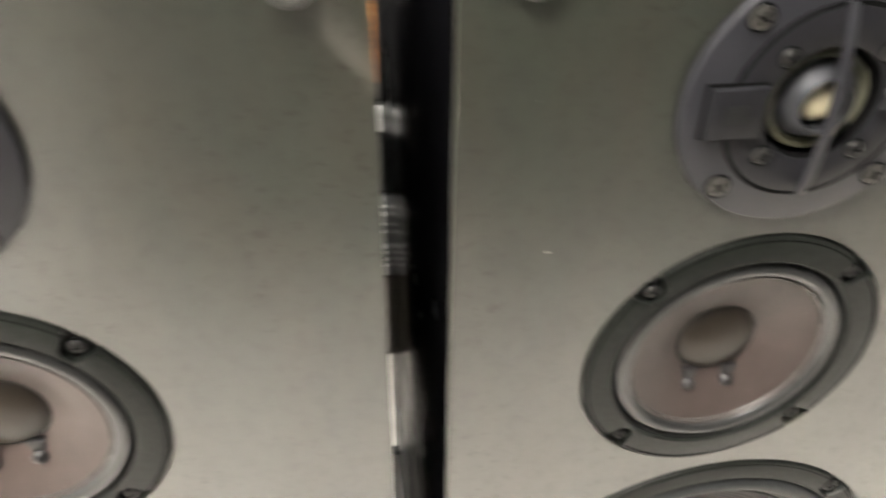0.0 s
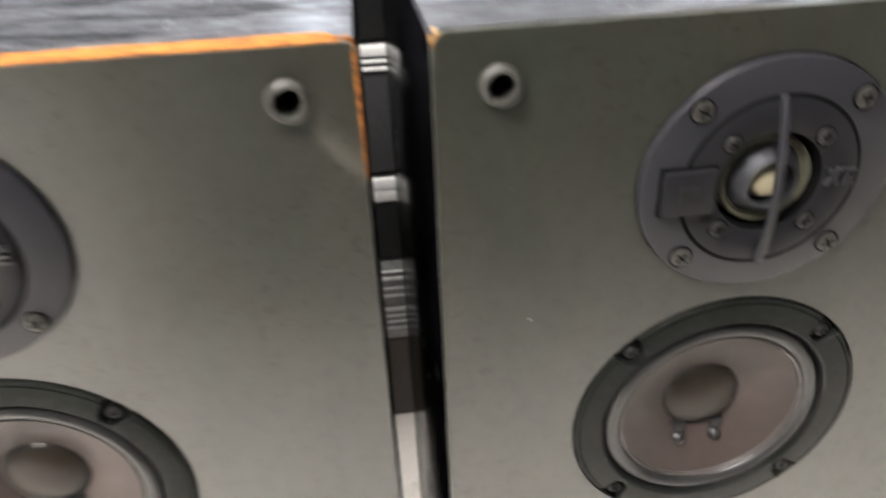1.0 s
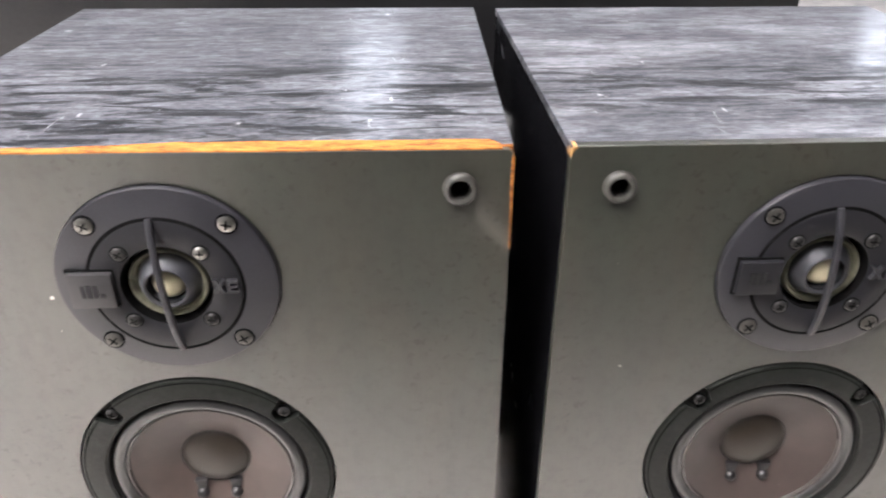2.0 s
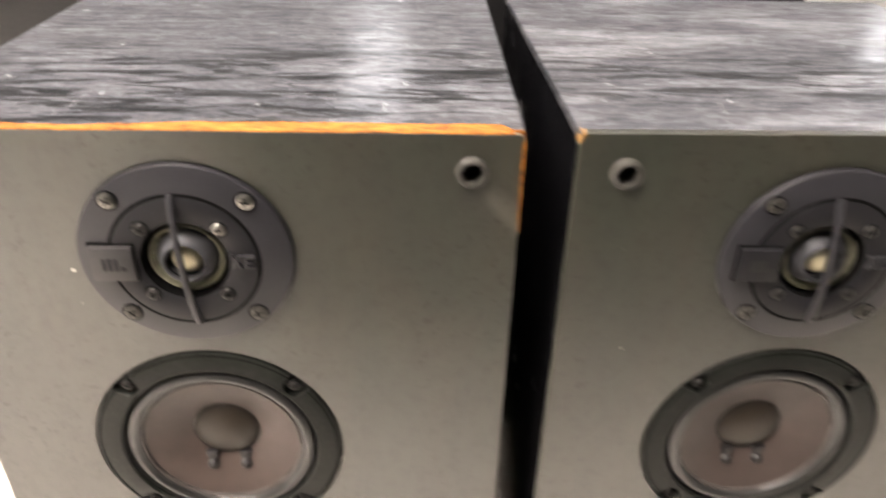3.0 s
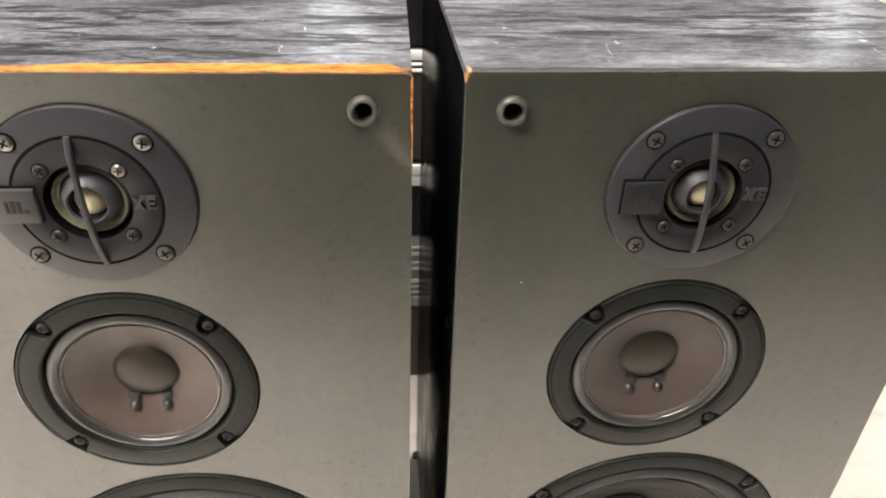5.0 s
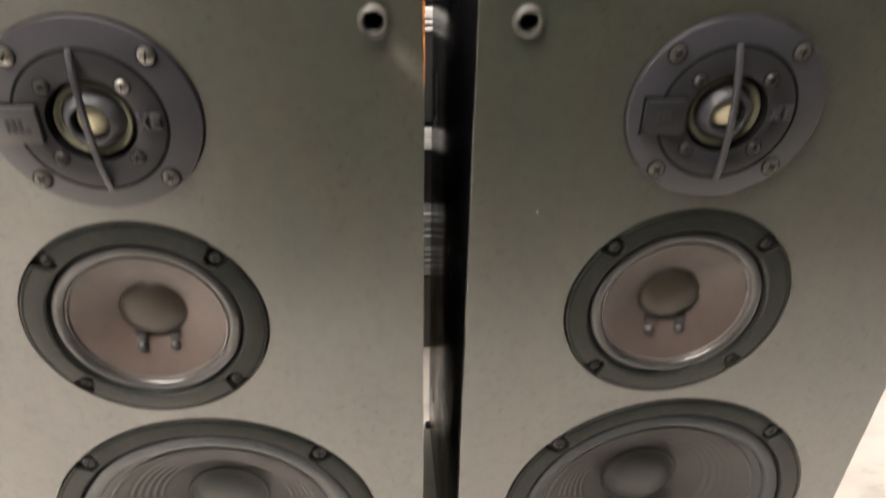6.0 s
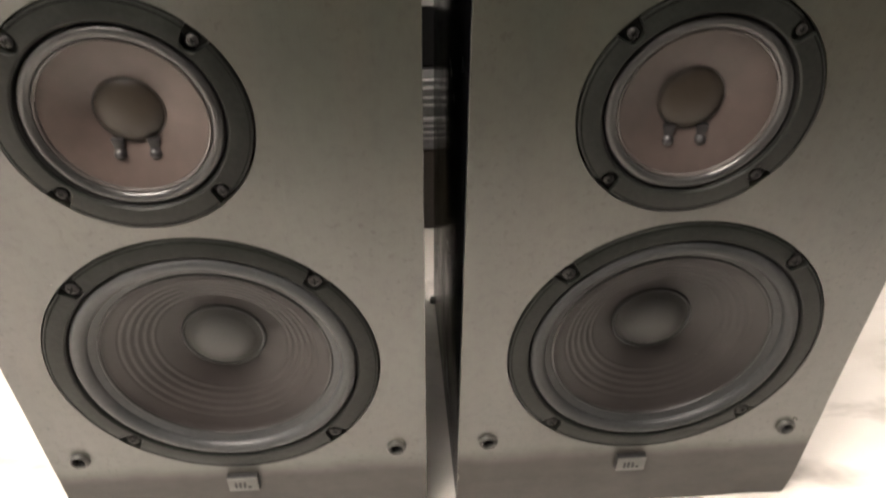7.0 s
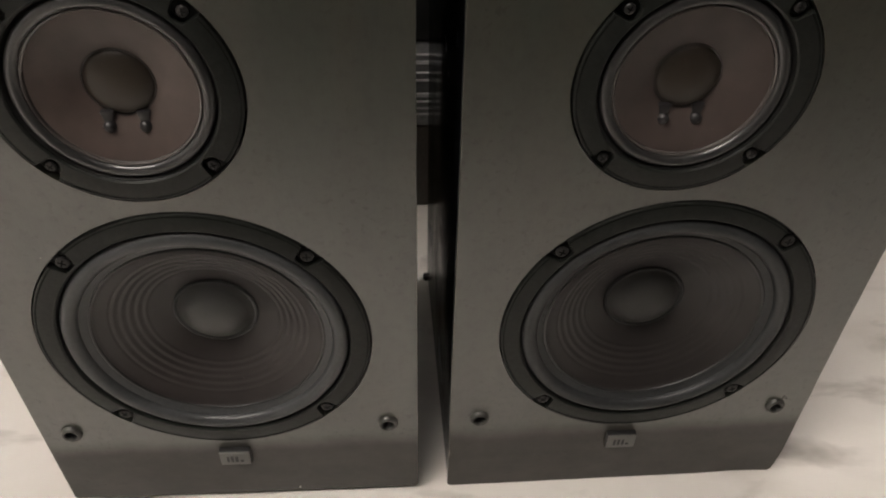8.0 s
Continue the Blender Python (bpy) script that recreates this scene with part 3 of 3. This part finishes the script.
    part("letter", plate_shape([(cx + x, cz + z) for x, z in cross], y0, y1), M_EMBOSS, plate, "raised letter X")
    ex, t = lx + 0.0058, 0.0013
    comb = [(0, 0), (0.0044, 0), (0.0044, t), (t, t), (t, (h - t) / 2), (0.0040, (h - t) / 2), (0.0040, (h + t) / 2), (t, (h + t) / 2), (t, h - t), (0.0044, h - t), (0.0044, h), (0, h)]
    part("letter", plate_shape([(ex + x, lz + z) for x, z in comb], y0, y1), M_EMBOSS, plate, "raised letter E")
    for k, p in enumerate(corner_points(c, 0.0410, turn)):
        screw(p, -0.0032, 0.0038, plate, M_STEEL if bright and k < 2 else M_GREYSCREW, turn=17 * k + 10)
    for k, p in enumerate(corner_points(ci, 0.0239, 0)):
        screw(p, -0.0038, 0.0031, plate, M_STEEL if bright and k == 0 else M_DARKSCREW, turn=31 * k + 5)


def cone_driver(root, name, label, c, r_out, r_in, screw_r, notch, turn, surround, cone, cone_mat, cap, cap_mat, sur_mat, screw_size):
    frame_ob = part(name, driver_frame(c, r_out, r_in, screw_r, notch, turn, 0.0012), M_FRAME, root, label)
    part("rim_gap", lathe([(r_out + 0.0013, 0.0012), (r_out + 0.0012, 0.005), (r_out - 0.001, 0.005)], c), M_VOID, frame_ob)
    part("rim_line", rim_line(c, r_out - 0.0020, screw_r, notch, turn), M_VOID, frame_ob)
    part("gasket", lathe([(r_in + 0.0004, 0.0002), (r_in - 0.001, 0.003), (surround[1] - 0.0006, 0.0042), (surround[1] - 0.002, 0.006)], c), M_BLACK, frame_ob)
    part("surround", lathe(half_roll(surround[0], surround[1], surround[2], surround[3], 14), c), sur_mat, frame_ob)
    part("cone", lathe(cone, c), cone_mat, frame_ob)
    part("dust_cap", lathe(cap, c, 64), cap_mat, frame_ob)
    for k, p in enumerate(corner_points(c, screw_r, turn)):
        screw(p, 0.0010, screw_size, frame_ob, M_DARKSCREW, turn=23 * k)
    return frame_ob


def socket(root, x, z):
    """Grille socket: a short grey cup with a dark bore."""
    s = part("grille_socket", lathe([(0.0073, 0.001), (0.0072, -0.0012), (0.0069, -0.0024), (0.0062, -0.0033), (0.0054, -0.0036), (0.0047, -0.0033), (0.0042, -0.0020), (0.0039, 0.006)], (x, z), 40), M_CUP, root)
    part("bore", lathe([(0.0042, -0.0018), (0.0039, 0.006), (0, 0.006)], (x, z), 32), M_VOID, s)


FOOT_Z = -0.0042           # the swollen panel hangs down to the floor


def wear(pts, worn):
    """Slight unevenness of the outline; the worn panel has swollen outwards at its foot and lost the outer corner."""
    out = []
    for x, z in pts:
        dx = 0.0003 * noise.noise((x * 60, z * 60, 1.7 if worn else 4.1))
        dz = 0.0003 * noise.noise((x * 60, z * 60, 9.3))
        if worn:
            q = max(0, (x - W * 0.7) / (W * 0.3))
            low = max(0, min(1, (0.16 - z) / 0.16))
            dx += q * (0.0020 + 0.0025 * low)
            if z < 0.03:
                dx -= 0.0030 * max(0, 1 - (z - FOOT_Z) / 0.03) ** 1.6 * max(0, (x - W * 0.93) / (W * 0.07))
                dz += 0.0016 * max(0, 1 - abs(x - W * 0.88) / 0.03)
        out.append((x + dx, z + dz))
    return out


def loudspeaker(m, chipped, turns, skew):
    root = empty("loudspeaker", m)
    shear = Matrix(((1, skew, 0, 0), (0, 1, 0, 0), (0, 0, 1, 0), (0, 0, 0, 1)))
    # front panel with its round openings
    top = H - 0.0009 if chipped else H + 0.0004
    md, wf_c = (MD, WF) if chipped else (MD_WORN, WF_WORN)
    foot = 0.0 if chipped else FOOT_Z
    loops = [(wear(rounded(e, W - e, foot + e, top - e, 0.0030), not chipped), y) for e, y in ((0.0003, 0.0), (0.0001, 0.0001), (0.0, 0.0004), (0.0, 0.0048))]
    holes = [(*(TW if chipped else TW_WORN), TW_R + 0.0006, TW_TALL), (*md, MD_R + 0.0012, 1), (*wf_c, WF_R + 0.0012, 1)] + [(x, z, 0.0052, 1) for x, z in SOCKETS]
    part("front_panel", slab(loops, holes, 0.0048), M_BAFFLE_SCUFFED if chipped else M_BAFFLE, root, "grey-olive front panel with a dark reflection painted along its foot", smooth=False)
    # carcass: the veneered top is a board of its own, the sides are plain black
    k, b = 0.0004, 0.015
    for name, sizes in (("side_panel", (k, b, 0.0052, D, 0, H - 0.0042, 0.0006)), ("side_panel", (W - b, W - k, 0.0052, D, 0, H - 0.0042, 0.0006)),
                        ("bottom_panel", (b, W - b, 0.0052, D, 0.0, b)), ("top_panel", (b, W - b, 0.0052, D, H - b, H - 0.0042)), ("back_panel", (b, W - b, D - b, D, b, H - b))):
        bm = box(*sizes)
        bmesh.ops.transform(bm, matrix=shear, verts=bm.verts)
        part(name, bm, M_SIDE, root)
    front = 0.0084 if chipped else 0.0012
    bm = bmesh.new()
    n = 60
    rows = []
    for k in range(n + 1):
        x = 0.0002 + (W - 0.0004) * k / n
        f = front + (0.0016 * noise.noise((x * 18, 3.3, 0)) + 0.0009 * noise.noise((x * 90, 7.3, 0)) if chipped else 0.0003 * noise.noise((x * 50, 2, 0)))
        if chipped:
            f -= 0.0042 * max(0, min(1, (0.13 - x) / 0.05)) + 0.0055 * max(0, min(1, (x - W + 0.008) / 0.003))
        rows.append([bm.verts.new((x, f, H - 0.004)), bm.verts.new((x, f, H - 0.0006)), bm.verts.new((x, f + 0.0006, H)), bm.verts.new((x, D, H)), bm.verts.new((x, D, H - 0.004))])
    for a, b in zip(rows, rows[1:]):
        for k in range(5):
            bm.faces.new((a[k], a[(k + 1) % 5], b[(k + 1) % 5], b[k]))
    if chipped:
        for f in bm.faces:
            if max(v.co.y for v in f.verts) < 0.03:
                f.material_index = 1
    bm.faces.new(rows[0])
    bm.faces.new(rows[-1])
    bmesh.ops.transform(bm, matrix=shear, verts=bm.verts)
    veneer = part("top_veneer", bm, M_VENEER if chipped else M_VENEER_PALE, root, "scuffed black ash veneer top")
    if chipped:
        veneer.data.materials.append(M_RAW)
    if chipped:
        part("chipped_edge", box(0.0006, W - 0.0045, 0.0003, 0.022, H - 0.0016, H - 0.0003, 0.0003), M_RAW, root, "raw orange wood where the veneer broke off")
        part("chipped_edge", wedge(W - 0.0011, W + 0.0002, -0.0003, 0.0100, H - 0.047, H - 0.004), M_RAW, root, "raw orange wood along the side")
    else:
        part("chipped_edge", plate_shape([(-0.0002, H - 0.0044), (0.0003, H - 0.0040), (0.0008, H - 0.0024), (0.0016, H - 0.0011), (0.0027, H - 0.0004), (0.0023, H + 0.0004), (0.0010, H + 0.0001), (0.0002, H - 0.0010), (-0.0002, H - 0.0022)], -0.0003, 0.0060), M_RAWPALE, root, "raw wood at the chipped corner")
    tweeter(root, turns[0], chipped)
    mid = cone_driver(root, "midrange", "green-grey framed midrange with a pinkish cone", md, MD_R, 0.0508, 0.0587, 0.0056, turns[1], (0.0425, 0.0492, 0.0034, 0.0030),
                      [(0.0428, 0.0030), (0.0420, 0.0026), (0.0412, 0.0034), (0.0395, 0.0036), (0.0300, 0.0072), (0.0220, 0.0108), (0.0168, 0.0134), (0.0160, 0.016)], M_CONE_M if chipped else M_CONE_M_DIM,
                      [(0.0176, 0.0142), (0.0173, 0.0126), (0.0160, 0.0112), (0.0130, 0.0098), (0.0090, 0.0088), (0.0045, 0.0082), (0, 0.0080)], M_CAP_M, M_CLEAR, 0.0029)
    part("cap_rim", lathe([(0.0184, 0.0134), (0.0182, 0.0124), (0.0178, 0.0120), (0.0174, 0.0122), (0.0172, 0.0130)], md, 64), M_GLOSS, mid)
    part("inner_ring", lathe([(0.0432, 0.0036), (0.0428, 0.0018), (0.0420, 0.0012), (0.0412, 0.0018), (0.0408, 0.0036)], md), M_GLOSS, mid)
    for dx in (-0.0094, 0.0088):
        x, z = md[0] + dx, md[1] - 0.0232
        part("lead_dot", lathe([(0.0034, 0.0125), (0.0032, 0.0086), (0.0024, 0.0072), (0.0012, 0.0065), (0, 0.0064)], (x, z), 24), M_LEAD, mid, "glue dot over the lead wire")
        wire = box(-0.0020, 0.0020, 0.0094, 0.0140, 0.0, 0.0075, 0.0006)
        for v in wire.verts:
            v.co.x *= 0.9 + 0.9 * v.co.z / 0.0075
        bmesh.ops.transform(wire, matrix=Matrix.Translation((x, 0, z + 0.001)), verts=wire.verts)
        part("lead_wire", wire, M_LEAD, mid)
    rubber, ribbing = (M_RUBBER, 0.00028) if chipped else (M_RUBBER_DIM, 0.00017)
    rib = [(0.0735, 0.0062), (0.0725, 0.0056), (0.0716, 0.0064)]
    for k in range(80):
        r = 0.0708 - (0.0708 - 0.0270) * k / 79
        y = 0.0072 + 0.0225 * ((0.0708 - r) / 0.0438) ** 0.92
        rib.append((r, y - (ribbing * math.sin((r - 0.042) / 0.0045 * 2 * math.pi) if 0.042 < r < 0.064 else 0)))
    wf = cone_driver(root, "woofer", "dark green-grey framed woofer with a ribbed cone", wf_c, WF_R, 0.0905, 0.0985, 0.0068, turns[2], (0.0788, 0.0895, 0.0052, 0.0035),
                rib, M_CONE_W if chipped else M_CONE_W_DIM,
                [(0.0275, 0.0300), (0.0252, 0.0286), (0.0236, 0.0280), (0.0216, 0.0260), (0.0186, 0.0228), (0.0145, 0.0204), (0.0092, 0.0186), (0.0046, 0.0179), (0, 0.0177)], M_CAP_W if chipped else M_CAP_W_DIM, rubber, 0.0040)
    part("inner_ring", lathe([(0.0744, 0.0064), (0.0738, 0.0050), (0.0731, 0.0046), (0.0724, 0.0050), (0.0718, 0.0068)], wf_c), M_CLEAR, wf)
    part("cap_rim", lathe([(0.0284, 0.0302), (0.0278, 0.0287), (0.0268, 0.0279), (0.0258, 0.0281), (0.0250, 0.0292)], wf_c, 64), rubber, wf)
    part("surround_land", lathe([(0.0793, 0.0033), (0.0780, 0.0037), (0.0765, 0.0043), (0.0745, 0.0050), (0.0730, 0.0062)], wf_c), rubber, wf)
    for x, z in SOCKETS:
        socket(root, x, z)
    lift = LIFT if chipped else LIFT_WORN
    for x in (0.03, W - 0.03):
        for y in (0.04, D - 0.04):
            part("rubber_pad", lathe([(0.009, 0.0), (0.009, lift - 0.001), (0.008, lift), (0, lift)], (0, 0), 20), M_BLACK, root).matrix_local = pose(x, y, 0, -90)
    bx = 0.1315
    badge = part("badge", box(bx - 0.0112, bx + 0.0112, -0.0042, 0.0008, 0.0445, 0.0598, 0.0006), M_BLACK, root, "small badge with dark sides")
    part("badge_face", box(bx - 0.0109, bx + 0.0109, -0.0052, -0.0041, 0.0448, 0.0595, 0.0004), M_BADGE, badge)
    marks = [box(bx - 0.0060 + dx, bx - 0.0060 + dx + w, -0.0055, -0.0050, 0.0486, 0.0486 + h) for dx, w, h in ((0.0, 0.0018, 0.0062), (0.0030, 0.0020, 0.0064), (0.0062, 0.0020, 0.0062), (0.0094, 0.0026, 0.0018))]
    part("emblem", merge(*marks), M_BLACK, badge, "plain dark emblem bars")
    return root


left = loudspeaker(pose(-W + 0.001, 0, LIFT), True, (0, -0.4, 0.2), 0.008)
tagged(left, "three-way loudspeaker with a long chipped top edge, black ash, on marble", "loudspeaker", "pair of loudspeakers")
right = loudspeaker(pose(0.0245, 0.0019, LIFT_WORN, 0, 0, 0.60), False, (0.3, 0.2, 1.35), -0.015)
part("rubber_foot", lathe([(0.0032, 0.0), (0.0034, 0.002), (0.0032, 0.006), (0, 0.0065)], (0, 0), 20), M_BLACK, right).matrix_local = pose(-0.0045, D - 0.004, -LIFT_WORN, 90)
tagged(right, "three-way loudspeaker with a worn lower corner, black ash, on marble", "loudspeaker", "pair of loudspeakers")

# flecks of white paint on the front panels
for owner, x, z, r in ((right, 0.0341, 0.4135, 0.0005), (left, 0.0668, 0.4590, 0.0010), (right, 0.2300, 0.2150, 0.0005), (left, 0.1735, 0.0040, 0.0008)):
    part("paint_fleck", lathe([(r, 0.0004), (r * 0.9, -0.0002), (0, -0.0003)], (x, z), 10), M_FLECK, owner)

# pale chips along the inner upright edge of the worn box
for z, h, w in ((0.0800, 0.0048, 0.0009), (0.0535, 0.0016, 0.0007), (0.0400, 0.0062, 0.0010), (0.0190, 0.0012, 0.0008), (0.4330, 0.0022, 0.0006)):
    part("edge_chip", plate_shape([(0.0002, z - h), (w * 0.7, z - h * 0.4), (w, z + h * 0.2), (w * 0.4, z + h * 0.7), (0.0002, z + h)], -0.0002, 0.0008), M_CHIP, right)

# ---- audio stack behind ----
SX0, SX1, SY = -0.56, 0.30, 0.380


def component(z0, z1, label, strips, mat_front):
    e = empty("audio_component", pose(SX0, SY, z0))
    w, h = SX1 - SX0, z1 - z0
    part("casing", box(0, w, 0.006, 0.33, 0, h, 0.002), M_BLACKGEAR, e)
    part("fascia", box(0.002, w - 0.002, 0, 0.006, 0.001, h - 0.001, 0.001), mat_front, e)
    for a, b, mt in strips:
        part("trim_strip", box(0.006, w - 0.006, -0.003, 0.001, a - z0, b - z0, 0.0008), mt, e)
    return tagged(e, label, "hi-fi component", "stacked components")


stand = empty("stand", pose(SX0, SY, 0))
part("stand_front", box(0, SX1 - SX0, 0.0, 0.02, 0.0, 0.108, 0.002), M_STAND, stand)
part("stand_body", box(0, SX1 - SX0, 0.02, 0.33, 0.0, 0.108, 0.002), M_BLACKGEAR, stand)
tagged(stand, "low dark board stand under black audio components", "stand")
component(0.109, 0.206, "silver-grey audio component with fine bright lines", [(z, z + w, M_SILVER) for z, w in ((0.1240, 0.0016), (0.1315, 0.0016), (0.1392, 0.0016), (0.1458, 0.0042), (0.1640, 0.0018), (0.1730, 0.0014), (0.1835, 0.0034), (0.1930, 0.0014))], M_GREYPANEL)
component(0.208, 0.298, "black audio component with a bright silver strip", [(0.2718, 0.2832, M_SILVER), (0.2840, 0.2956, M_SILVER)], M_BLACKGEAR)
component(0.300, 0.418, "black audio component with silver trim on top", [(0.3950, 0.3978, M_SILVER), (0.4014, 0.4040, M_SILVER), (0.4070, 0.4164, M_SILVER)], M_DARKPANEL)
component(0.420, 0.560, "plain black audio component on the stack", [], M_BLACKGEAR)

# ---- floor tiles ----
tile_mesh = None
i0, i1 = math.floor((RX0 - TX) / TILE), math.ceil((RX1 - TX) / TILE)
j0, j1 = math.floor((RY0 - TY) / TILE), math.ceil((RY1 - TY) / TILE)
for i in range(i0, i1):
    for j in range(j0, j1):
        xa, xb = max(RX0, TX + i * TILE), min(RX1, TX + (i + 1) * TILE)
        ya, yb = max(RY0, TY + j * TILE), min(RY1, TY + (j + 1) * TILE)
        if xb - xa < 0.02 or yb - ya < 0.02:
            continue
        if xb - xa > TILE - 0.001 and yb - ya > TILE - 0.001 and tile_mesh:
            t = new("tile", tile_mesh)
            t.parent = floor
        else:
            b = box(-(xb - xa) / 2 + 0.0002, (xb - xa) / 2 - 0.0002, -(yb - ya) / 2 + 0.0002, (yb - ya) / 2 - 0.0002, -0.01, 0, 0.0002, 1)
            t = part("tile", b, M_MARBLE, floor, smooth=False)
            if xb - xa > TILE - 0.001 and yb - ya > TILE - 0.001:
                tile_mesh = t.data
        t.location = ((xa + xb) / 2, (ya + yb) / 2, 0)
